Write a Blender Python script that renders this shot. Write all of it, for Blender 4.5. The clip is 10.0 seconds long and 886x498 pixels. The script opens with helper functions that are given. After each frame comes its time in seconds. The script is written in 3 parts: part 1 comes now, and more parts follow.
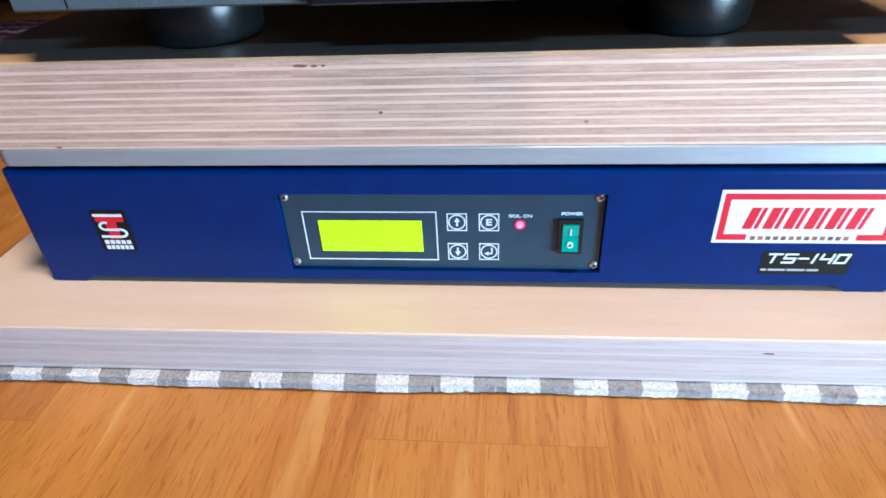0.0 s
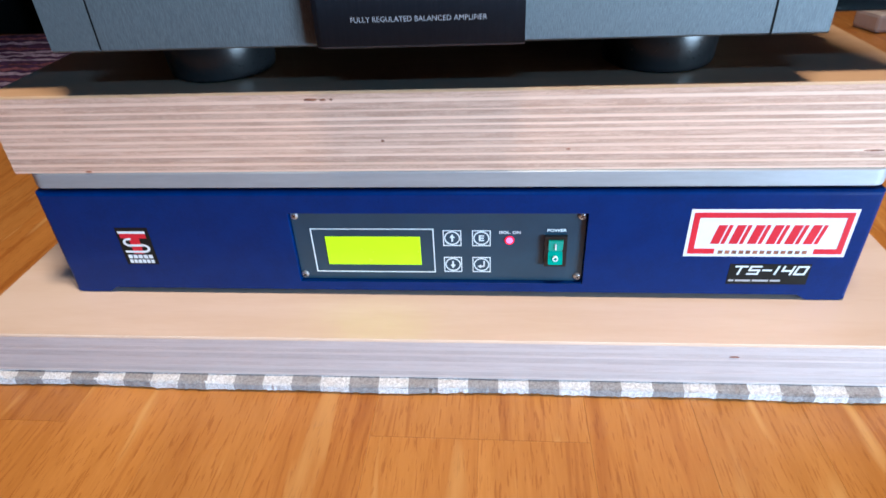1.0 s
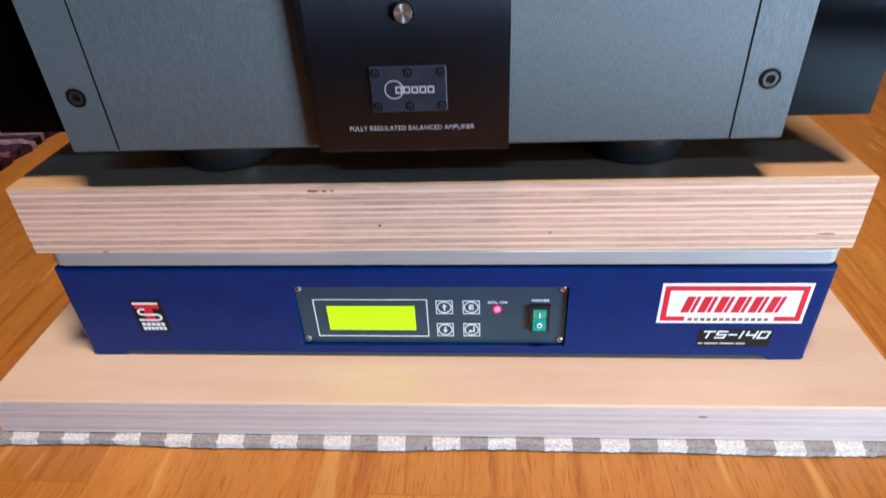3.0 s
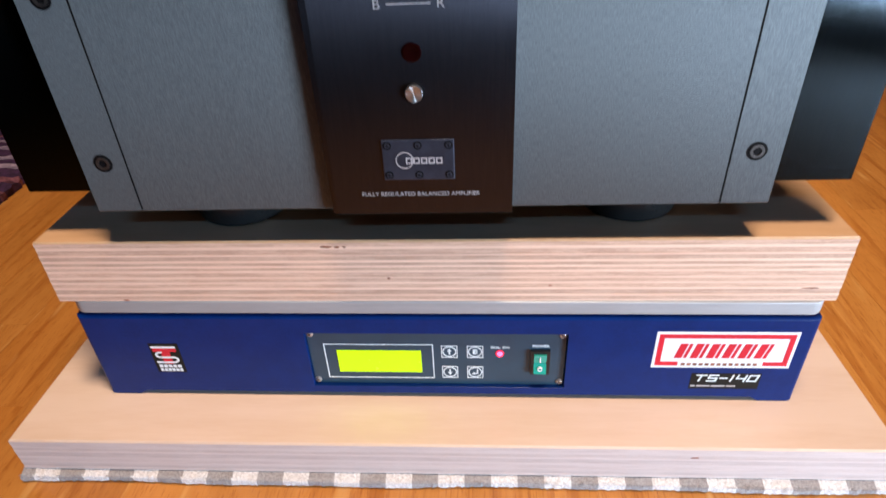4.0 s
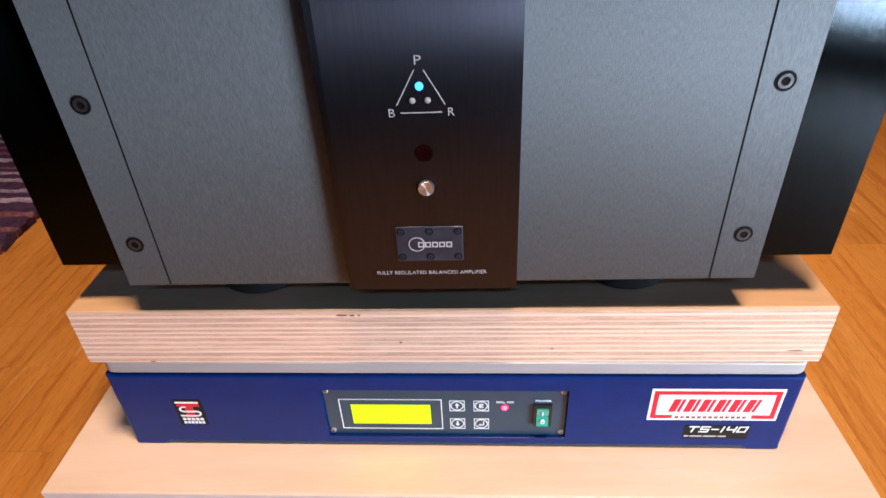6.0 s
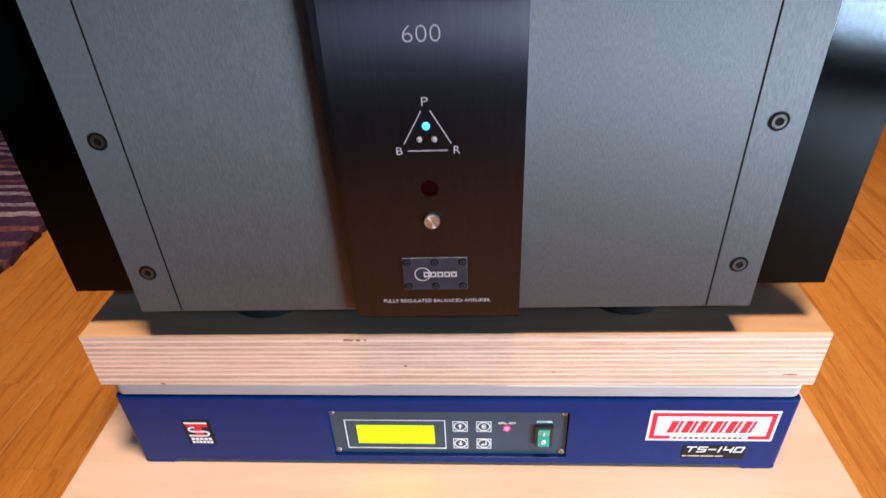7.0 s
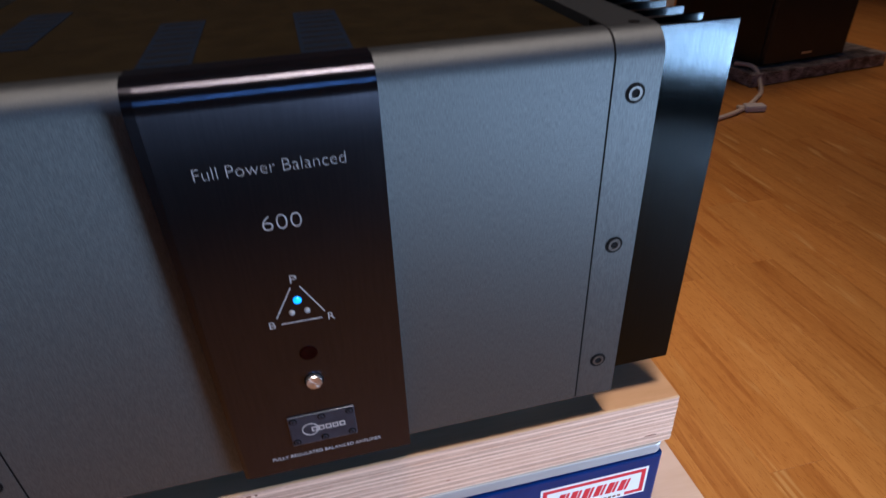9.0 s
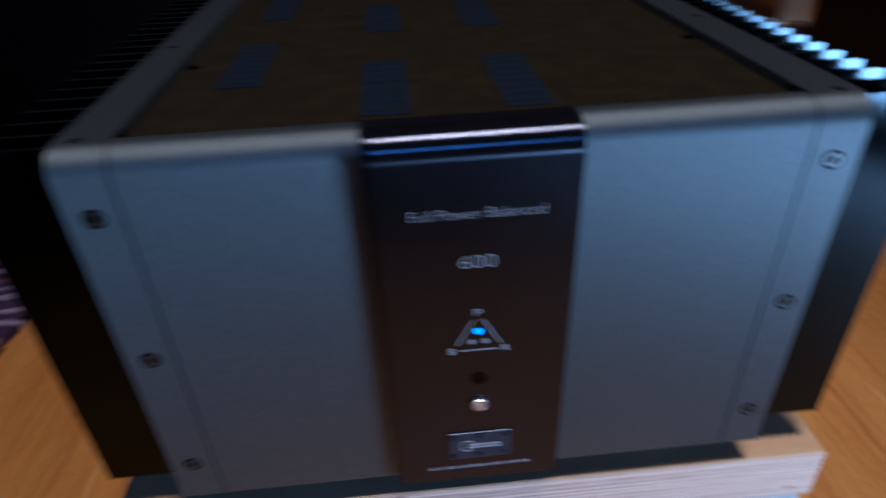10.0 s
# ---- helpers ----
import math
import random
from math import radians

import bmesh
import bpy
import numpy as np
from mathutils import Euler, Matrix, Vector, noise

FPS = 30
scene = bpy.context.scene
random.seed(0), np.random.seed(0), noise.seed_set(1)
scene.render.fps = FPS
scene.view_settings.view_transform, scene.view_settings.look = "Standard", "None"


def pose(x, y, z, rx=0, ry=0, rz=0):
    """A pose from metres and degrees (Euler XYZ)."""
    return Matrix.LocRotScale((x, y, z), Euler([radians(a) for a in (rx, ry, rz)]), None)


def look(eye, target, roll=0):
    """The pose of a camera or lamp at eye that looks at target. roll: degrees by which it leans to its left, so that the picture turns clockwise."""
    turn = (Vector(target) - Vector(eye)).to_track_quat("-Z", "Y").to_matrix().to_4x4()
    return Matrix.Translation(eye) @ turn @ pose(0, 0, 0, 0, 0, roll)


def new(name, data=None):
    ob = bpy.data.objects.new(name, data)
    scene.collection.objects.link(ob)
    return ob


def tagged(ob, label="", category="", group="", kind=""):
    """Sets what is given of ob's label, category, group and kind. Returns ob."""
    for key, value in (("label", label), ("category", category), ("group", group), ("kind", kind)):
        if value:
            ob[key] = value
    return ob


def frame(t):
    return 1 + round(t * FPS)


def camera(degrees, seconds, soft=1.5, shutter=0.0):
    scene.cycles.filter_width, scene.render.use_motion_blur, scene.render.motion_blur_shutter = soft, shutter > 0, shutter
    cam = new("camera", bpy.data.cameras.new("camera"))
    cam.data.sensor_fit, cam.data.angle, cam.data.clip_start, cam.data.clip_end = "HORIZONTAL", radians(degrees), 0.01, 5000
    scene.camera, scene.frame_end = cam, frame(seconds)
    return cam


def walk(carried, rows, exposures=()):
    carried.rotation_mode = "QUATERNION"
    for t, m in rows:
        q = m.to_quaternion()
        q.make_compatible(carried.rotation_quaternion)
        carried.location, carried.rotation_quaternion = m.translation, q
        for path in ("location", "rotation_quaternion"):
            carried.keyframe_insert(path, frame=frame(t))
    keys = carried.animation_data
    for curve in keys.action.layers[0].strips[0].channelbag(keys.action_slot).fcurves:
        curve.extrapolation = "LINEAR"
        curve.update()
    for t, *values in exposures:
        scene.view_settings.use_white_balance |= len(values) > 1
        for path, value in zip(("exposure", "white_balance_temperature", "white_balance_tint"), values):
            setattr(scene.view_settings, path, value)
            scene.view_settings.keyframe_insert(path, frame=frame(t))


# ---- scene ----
cam = camera(71.8, 10.0, soft=1.5, shutter=0.9)
PATH = [
    (0, (0.032, -0.292, 0.259), (-0.149, 1.37, -0.838), -2.9),
    (0.5, (0.036, -0.305, 0.269), (-0.137, 1.365, -0.817), -2.8),
    (1, (0.035, -0.315, 0.284), (-0.135, 1.349, -0.813), -2.9),
    (1.5, (0.039, -0.323, 0.296), (-0.117, 1.343, -0.8), -2.8),
    (2, (0.038, -0.325, 0.307), (-0.111, 1.343, -0.788), -2.7),
    (2.5, (0.037, -0.318, 0.323), (-0.107, 1.343, -0.782), -2.9),
    (4, (0.032, -0.312, 0.381), (-0.097, 1.344, -0.733), -2.7),
    (4.5, (0.028, -0.311, 0.399), (-0.098, 1.345, -0.716), -2.7),
    (5, (0.027, -0.309, 0.413), (-0.103, 1.344, -0.705), -2.9),
    (5.5, (0.028, -0.308, 0.425), (-0.098, 1.343, -0.696), -3.0),
    (7, (0.024, -0.308, 0.454), (-0.093, 1.349, -0.659), -2.8),
    (7.5, (0.023, -0.307, 0.47), (-0.091, 1.353, -0.639), -2.9),
    (8, (0.02, -0.304, 0.49), (-0.088, 1.357, -0.619), -2.9),
    (8.2, (0.019, -0.304, 0.498), (-0.085, 1.363, -0.603), -3.0),
    (8.3, (0.018, -0.302, 0.503), (-0.083, 1.362, -0.602), -2.9),
    (8.5, (0.016, -0.294, 0.512), (0.026, 1.373, -0.593), -3.0),
    (8.7, (0.015, -0.276, 0.515), (0.278, 1.368, -0.593), -1.5),
    (8.8, (0.019, -0.273, 0.518), (0.335, 1.362, -0.589), -1.6),
    (9, (0.017, -0.273, 0.521), (0.38, 1.368, -0.562), -2.2),
    (9.2, (0.008, -0.269, 0.534), (0.385, 1.367, -0.553), -2.1),
    (9.5, (-0.003, -0.262, 0.541), (0.341, 1.371, -0.561), -2.3),
    (9.7, (-0.014, -0.264, 0.544), (0.264, 1.392, -0.543), -2.5),
    (10, (-0.035, -0.268, 0.555), (0.061, 1.404, -0.538), -2.5),
]
walk(cam, [(t, look(eye, target, roll)) for t, eye, target, roll in PATH],
     exposures=[(0.0, -0.21, 5500, 9), (1.5, -0.34, 6000, 15), (2.5, -0.43, 6250, 17), (5.5, -0.10, 7050, 25), (7.0, -0.08, 7150, 26), (7.5, -0.55, 7250, 26),
                (8.5, -0.74, 6500, 24), (9.0, -0.80, 5800, 21), (9.5, -0.90, 4900, 15), (10.0, -0.99, 4650, 13)])

# ---- world and lights ----
world = bpy.data.worlds.new("world")
scene.world = world
world.use_nodes = True
wt = world.node_tree
sky = wt.nodes.new("ShaderNodeTexSky")
sky.sky_type, sky.sun_disc = "NISHITA", False
sky.sun_elevation, sky.sun_rotation = radians(18), radians(200)
wt.nodes["Background"].inputs["Strength"].default_value = 0.12
wt.links.new(sky.outputs[0], wt.nodes["Background"].inputs["Color"])

# warm ceiling lamp over the stack
bulb = bpy.data.lights.new("overhead_spot", "SPOT")
bulb.energy, bulb.color, bulb.shadow_soft_size = 270.0, (1.0, 0.79, 0.57), 0.18
bulb.spot_size, bulb.spot_blend = radians(53), 1.0
new("overhead_spot", bulb).matrix_world = look((0.17, -0.30, 2.3), (-0.03, 0.18, 0.0))
# unseen second warm spot, added to brighten the loudspeaker side of the room
lamp = bpy.data.lights.new("overhead_spot", "SPOT")
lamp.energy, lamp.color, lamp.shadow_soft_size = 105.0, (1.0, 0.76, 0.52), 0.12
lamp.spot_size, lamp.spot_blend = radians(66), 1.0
new("overhead_spot", lamp).matrix_world = look((1.30, 1.15, 2.35), (1.20, 1.10, 0.0))
# daylight in the low window's opening; unseen slanting wall added to aim it
SLANT = pose(1.15, -0.78, 0, 0, 0, math.degrees(math.atan2(0.815, 0.578)))
day = bpy.data.lights.new("daylight", "AREA")
day.shape, day.size, day.size_y = "RECTANGLE", 0.60, 0.11
day.energy, day.spread, day.color = 6.9, radians(70), (0.63, 0.85, 1.0)
new("daylight", day).matrix_world = SLANT @ look((0, 0.02, 0.125), (0, 1.0, 0.125))
# sky light in the opening of the high window
high = bpy.data.lights.new("skylight", "AREA")
high.shape, high.size, high.size_y = "RECTANGLE", 0.46, 0.07
high.energy, high.color = 6.0, (0.16, 0.47, 1.0)
new("skylight", high).matrix_world = look((0.05, -1.23, 1.27), (0.05, 0.0, 1.27))


# ---- materials ----
def node(nt, kind, **values):
    n = nt.nodes.new("ShaderNode" + kind)
    for key, v in values.items():
        n.inputs[key.replace("_", " ")].default_value = v
    return n


def material(name, color, rough=0.5, metal=0.0, vary=0.12, scale=40.0, stretch=(1, 1, 1), bump=0.0, second=None,
             fine=0.0, random=0.0, spec=0.5, coat=0.0, emit=0.0, aniso=0.0, rough_vary=0.08):
    """A surface with variation at two scales: a coarse mottle and a fine grain, both stretched as the grain runs."""
    m = bpy.data.materials.new(name)
    m.use_nodes = True
    nt = m.node_tree
    b = nt.nodes["Principled BSDF"]
    b.inputs["Metallic"].default_value = metal
    b.inputs["Specular IOR Level"].default_value = spec
    b.inputs["Coat Weight"].default_value = coat
    b.inputs["Coat Roughness"].default_value = 0.2
    tc = node(nt, "TexCoord")
    info = node(nt, "ObjectInfo")
    off = nt.nodes.new("ShaderNodeVectorMath")
    off.operation = "MULTIPLY_ADD"
    nt.links.new(info.outputs["Random"], off.inputs[0])
    off.inputs[1].default_value = (7.3, 11.7, 5.1)
    nt.links.new(tc.outputs["Object"], off.inputs[2])
    mp = node(nt, "Mapping")
    mp.inputs["Scale"].default_value = stretch
    nt.links.new(off.outputs[0], mp.inputs["Vector"])
    n1 = node(nt, "TexNoise", Scale=scale, Detail=5.0, Roughness=0.6)
    n2 = node(nt, "TexNoise", Scale=scale * 9, Detail=3.0, Roughness=0.6)
    for n in (n1, n2):
        nt.links.new(mp.outputs[0], n.inputs["Vector"])
    dark = second or tuple(c * (1 - vary) for c in color)
    lite = color if second else tuple(min(1, c * (1 + vary)) for c in color)
    ramp = node(nt, "ValToRGB")
    ramp.color_ramp.elements[0].position, ramp.color_ramp.elements[1].position = 0.36, 0.64
    ramp.color_ramp.elements[0].color, ramp.color_ramp.elements[1].color = (*dark, 1), (*lite, 1)
    mixf = nt.nodes.new("ShaderNodeMath")
    mixf.operation = "MULTIPLY_ADD"
    mixf.inputs[1].default_value, mixf.inputs[2].default_value = fine, -fine / 2
    nt.links.new(n2.outputs["Fac"], mixf.inputs[0])
    addf = nt.nodes.new("ShaderNodeMath")
    nt.links.new(n1.outputs["Fac"], addf.inputs[0])
    nt.links.new(mixf.outputs[0], addf.inputs[1])
    nt.links.new(addf.outputs[0], ramp.inputs["Fac"])
    out = ramp.outputs[0]
    if random:
        hsv = node(nt, "HueSaturation")
        mr = node(nt, "MapRange")
        mr.inputs["To Min"].default_value, mr.inputs["To Max"].default_value = 1 - random, 1 + random
        nt.links.new(info.outputs["Random"], mr.inputs["Value"])
        nt.links.new(mr.outputs[0], hsv.inputs["Value"])
        nt.links.new(out, hsv.inputs["Color"])
        out = hsv.outputs[0]
    nt.links.new(out, b.inputs["Base Color"])
    rr = node(nt, "MapRange")
    rr.inputs["To Min"].default_value, rr.inputs["To Max"].default_value = max(0.02, rough - rough_vary), min(1, rough + rough_vary)
    nt.links.new(n2.outputs["Fac"], rr.inputs["Value"])
    nt.links.new(rr.outputs[0], b.inputs["Roughness"])
    if bump:
        bp = node(nt, "Bump", Strength=bump, Distance=0.001)
        nt.links.new(addf.outputs[0], bp.inputs["Height"])
        nt.links.new(bp.outputs[0], b.inputs["Normal"])
    if aniso:
        b.inputs["Anisotropic"].default_value = aniso
        side = node(nt, "CombineXYZ", X=1.0)
        nt.links.new(side.outputs[0], b.inputs["Tangent"])
    if emit:
        nt.links.new(out, b.inputs["Emission Color"])
        b.inputs["Emission Strength"].default_value = emit
    return m


M_OAK = material("oak_parquet", (0.57, 0.243, 0.051), 0.36, second=(0.50, 0.200, 0.037), scale=7, stretch=(7, 0.8, 7), fine=0.5,
                 bump=0.10, random=0.08, coat=0.1)
ot = M_OAK.node_tree
ob_ = ot.nodes["Principled BSDF"]
src = ob_.inputs["Base Color"].links[0].from_socket
otc, oin = node(ot, "TexCoord"), node(ot, "ObjectInfo")
oadd = ot.nodes.new("ShaderNodeVectorMath")
oadd.operation = "MULTIPLY_ADD"
oadd.inputs[1].default_value = (3.7, 9.1, 2.3)
ot.links.new(oin.outputs["Random"], oadd.inputs[0])
ot.links.new(otc.outputs["Object"], oadd.inputs[2])
for stretch, lo, hi, tone, bend in (((800, 70, 800), 0.57, 0.65, (0.79, 0.69, 0.57), 0.2), ((60, 3.0, 60), 0.53, 0.67, (0.80, 0.69, 0.57), 1.8), ((5, 0.9, 5), 0.42, 0.66, (0.88, 0.82, 0.72), 0.5)):
    om = node(ot, "Mapping")
    om.inputs["Scale"].default_value = stretch
    ot.links.new(oadd.outputs[0], om.inputs["Vector"])
    on = node(ot, "TexNoise", Scale=1.0, Detail=3.0, Distortion=bend)
    ot.links.new(om.outputs[0], on.inputs["Vector"])
    orr = node(ot, "MapRange")
    orr.inputs["From Min"].default_value, orr.inputs["From Max"].default_value = lo, hi
    ot.links.new(on.outputs["Fac"], orr.inputs["Value"])
    ox = ot.nodes.new("ShaderNodeMixRGB")
    ox.blend_type = "MULTIPLY"
    ox.inputs[2].default_value = (*tone, 1)
    ot.links.new(orr.outputs[0], ox.inputs["Fac"])
    ot.links.new(src, ox.inputs[1])
    src = ox.outputs[0]
# pale ray flecks, slanting across the grain
om = node(ot, "Mapping")
om.inputs["Rotation"].default_value, om.inputs["Scale"].default_value = (0, 0, 0.42), (70, 8, 70)
ot.links.new(oadd.outputs[0], om.inputs["Vector"])
on = node(ot, "TexNoise", Scale=1.0, Detail=1.5, Distortion=0.6)
ot.links.new(om.outputs[0], on.inputs["Vector"])
orr = node(ot, "MapRange")
orr.inputs["From Min"].default_value, orr.inputs["From Max"].default_value, orr.inputs["To Max"].default_value = 0.64, 0.74, 0.55
ot.links.new(on.outputs["Fac"], orr.inputs["Value"])
ox = ot.nodes.new("ShaderNodeMixRGB")
ox.inputs[2].default_value = (0.70, 0.40, 0.13, 1)
ot.links.new(orr.outputs[0], ox.inputs["Fac"])
ot.links.new(src, ox.inputs[1])
ot.links.new(ox.outputs[0], ob_.inputs["Base Color"])
M_JOINT = material("floor_base", (0.44, 0.19, 0.055), 0.8)
M_WALL = material("wall_paint", (0.37, 0.31, 0.265), 0.85, vary=0.05, scale=6, bump=0.1)
M_CEIL = material("ceiling_paint", (0.70, 0.66, 0.61), 0.9, vary=0.04, scale=5)
M_FRAME = material("white_frame", (0.78, 0.78, 0.76), 0.4, vary=0.04)
M_BIRCH = material("birch_veneer", (0.78, 0.62, 0.50), 0.34, second=(0.73, 0.56, 0.43), scale=7, stretch=(0.8, 6, 6), fine=0.35,
                   coat=0.1, bump=0.05)
M_BIRCH_WARM = material("warm_birch_veneer", (0.66, 0.43, 0.25), 0.40, second=(0.59, 0.37, 0.20), scale=7, stretch=(0.8, 6, 6), fine=0.4,
                        coat=0.15, bump=0.05)
M_PLY_LIGHT = material("ply_long_grain", (0.84, 0.59, 0.45), 0.6, second=(0.75, 0.49, 0.36), scale=10, stretch=(1.2, 6, 30),
                       fine=0.5, random=0.07, bump=0.2)
M_PLY_DARK = material("ply_end_grain", (0.68, 0.44, 0.33), 0.7, second=(0.50, 0.30, 0.215), scale=14, stretch=(2.5, 6, 40),
                      fine=0.9, random=0.09, bump=0.3)
M_GREY_LIGHT = material("greyed_ply_long_grain", (0.64, 0.55, 0.53), 0.6, second=(0.58, 0.49, 0.47), scale=10, stretch=(1.2, 6, 30),
                        fine=0.4, random=0.05, bump=0.2)
M_GREY_DARK = material("greyed_ply_end_grain", (0.60, 0.51, 0.49), 0.7, second=(0.52, 0.43, 0.41), scale=12, stretch=(2.5, 6, 30),
                       fine=0.6, random=0.06, bump=0.3)
M_KNOT = material("dark_knot", (0.24, 0.085, 0.045), 0.7, vary=0.6, scale=150)
M_BLUE = material("blue_powder_coat", (0.0004, 0.019, 0.115), 0.30, spec=0.20, vary=0.1, scale=60, fine=0.5, bump=0.05, rough_vary=0.05)
M_SILVER = material("satin_aluminium", (0.38, 0.41, 0.44), 0.42, metal=0.35, vary=0.05, scale=30, stretch=(1, 8, 8), fine=0.4)
M_PANEL = material("grey_blue_control_film", (0.017, 0.050, 0.080), 0.32, vary=0.08, scale=60)
M_LCD = material("backlit_display", (0.47, 0.80, 0.002), 0.25, vary=0.02, scale=8, emit=0.46)
M_PRINT = material("white_print", (0.72, 0.80, 0.82), 0.5, vary=0.03)
M_BLACK = material("black_plastic", (0.008, 0.009, 0.010), 0.35, vary=0.2, scale=60)
M_GREEN = material("green_rocker", (0.005, 0.26, 0.20), 0.2, vary=0.1, emit=0.35)
M_REDLED = material("red_led", (1.0, 0.045, 0.10), 0.2, vary=0.02, emit=10.0)
# weakly emitting red that stands for the glow around the lit led
M_REDHALO = material("red_led_halo", (0.8, 0.01, 0.06), 0.3, vary=0.05, emit=0.35)
M_CYAN = material("blue_led", (0.01, 0.33, 1.0), 0.2, vary=0.02, emit=3.0)
M_DIMLED = material("unlit_led", (0.26, 0.28, 0.30), 0.25, vary=0.05)
M_LENS = material("dark_red_lens", (0.008, 0.001, 0.001), 0.10, vary=0.1, spec=0.07)
M_CHROME = material("spun_steel", (0.70, 0.74, 0.78), 0.30, metal=0.95, vary=0.1, scale=100)
ct = M_CHROME.node_tree
tn = ct.nodes.new("ShaderNodeTangent")
tn.direction_type, tn.axis = "RADIAL", "Z"
ct.nodes["Principled BSDF"].inputs["Anisotropic"].default_value = 0.9
ct.links.new(tn.outputs[0], ct.nodes["Principled BSDF"].inputs["Tangent"])
M_SCREW = material("zinc_screw", (0.55, 0.55, 0.56), 0.35, metal=0.9, vary=0.1, scale=300)
M_BOLT = material("worn_black_steel", (0.12, 0.125, 0.13), 0.34, metal=0.9, vary=0.2, scale=300)
M_RED = material("red_print", (0.62, 0.012, 0.03), 0.4, vary=0.05)
M_WHITE = material("white_sticker", (0.76, 0.80, 0.83), 0.35, vary=0.02)
M_STICKER = material("black_sticker", (0.008, 0.009, 0.008), 0.5, spec=0.2, vary=0.2, scale=80)
M_ALU = material("grey_anodised_brushed", (0.118, 0.134, 0.146), 0.57, metal=0.88, vary=0.20, scale=230, stretch=(14, 14, 1.3), fine=0.8,
                 bump=0.22, aniso=0.74)
M_BLOCK = material("black_anodised_brushed", (0.053, 0.056, 0.074), 0.22, rough_vary=0.04, metal=0.95, vary=0.10, scale=60, stretch=(14, 14, 0.5), fine=0.8,
                   bump=0.07, aniso=1.0)
M_SINK = material("heat_sink_anodised", (0.016, 0.021, 0.025), 0.17, rough_vary=0.03, metal=1.0, vary=0.10, scale=60, stretch=(14, 14, 0.5), fine=0.8,
                  bump=0.10, aniso=1.0)
M_FIN = material("heat_sink_fin", (0.030, 0.038, 0.044), 0.16, rough_vary=0.03, metal=1.0, vary=0.10, scale=60, stretch=(14, 14, 0.5), fine=0.8)
M_TOP = material("black_top_cover", (0.012, 0.0085, 0.0032), 0.5, spec=0.12, vary=0.2, scale=50, fine=0.5)
# blue reflection on the vents, put into their base colour
M_VENT = material("vent_mesh_blue_sheen", (0.003, 0.009, 0.022), 0.55, spec=0.25, metal=0.2, vary=0.2, scale=200)
# near-black: paints the shade in gaps, seams and sockets; also black metal parts
M_GAP = material("gap_shade_black", (0.005, 0.005, 0.006), 0.7, vary=0.1, spec=0.1)
M_BADGE = material("blue_grey_badge", (0.035, 0.045, 0.07), 0.35, metal=0.5, vary=0.15, scale=120)
M_ETCH = material("etched_silver", (0.50, 0.52, 0.56), 0.4, metal=0.3, vary=0.05)
M_RUBBER = material("foot_rubber", (0.006, 0.007, 0.008), 0.30, spec=0.3, vary=0.1, scale=50)
M_SPEAKER = material("black_speaker_veneer", (0.004, 0.004, 0.0045), 0.4, vary=0.3, scale=20, stretch=(6, 6, 0.6))
M_STONE = material("mottled_stone", (0.42, 0.35, 0.31), 0.4, second=(0.055, 0.038, 0.032), scale=34, fine=0.8)
M_CABLE = material("cream_cable", (0.62, 0.50, 0.40), 0.45, vary=0.06)
M_PLUG = material("white_plug", (0.60, 0.54, 0.50), 0.4, vary=0.05)
M_BROWN = material("brown_wood", (0.52, 0.31, 0.22), 0.5, vary=0.2, scale=12, stretch=(1, 6, 6))


def woven(name, a, b, period, axis_both=True, bump=0.6):
    """Cloth with squares or stripes of two yarns and a rough weave."""
    m = material(name, a, 0.95, vary=0.24, scale=650, bump=bump, fine=0.8)
    nt = m.node_tree
    bs = nt.nodes["Principled BSDF"]
    old = bs.inputs["Base Color"].links[0].from_socket
    tc = node(nt, "TexCoord")
    ch = node(nt, "TexChecker", Scale=1.0 / period)
    ch.inputs["Color1"].default_value, ch.inputs["Color2"].default_value = (1, 1, 1, 1), (*(q / p for p, q in zip(a, b)), 1)
    mp = node(nt, "Mapping")
    mp.inputs["Location"].default_value = (0.0, 0.31, 0.5)
    mp.inputs["Scale"].default_value = (1, 1, 0.001)
    nt.links.new(tc.outputs["Object"], mp.inputs["Vector"])
    nt.links.new(mp.outputs[0], ch.inputs["Vector"])
    mx = nt.nodes.new("ShaderNodeMixRGB")
    mx.blend_type, mx.inputs["Fac"].default_value = "MULTIPLY", 1.0
    nt.links.new(old, mx.inputs[1])
    nt.links.new(ch.outputs[0], mx.inputs[2])
    nt.links.new(mx.outputs[0], bs.inputs["Base Color"])
    return m


M_CHECK = woven("checked_weave", (0.76, 0.76, 0.76), (0.37, 0.355, 0.355), 0.0185)
M_STRIPES = [material("purple_yarn", (0.050, 0.018, 0.060), 0.95, vary=0.5, scale=120, bump=0.8, fine=0.8),
             material("pale_yarn", (0.36, 0.28, 0.36), 0.95, vary=0.3, scale=120, bump=0.8, fine=0.8),
             material("pink_yarn", (0.20, 0.07, 0.09), 0.95, vary=0.4, scale=120, bump=0.8, fine=0.8)]


# ---- building helpers ----
def thing(name, label, category, m=None, group="", kind=""):
    ob = tagged(new(name), label, category, group, kind)
    ob.matrix_basis = m or Matrix.Identity(4)
    return ob


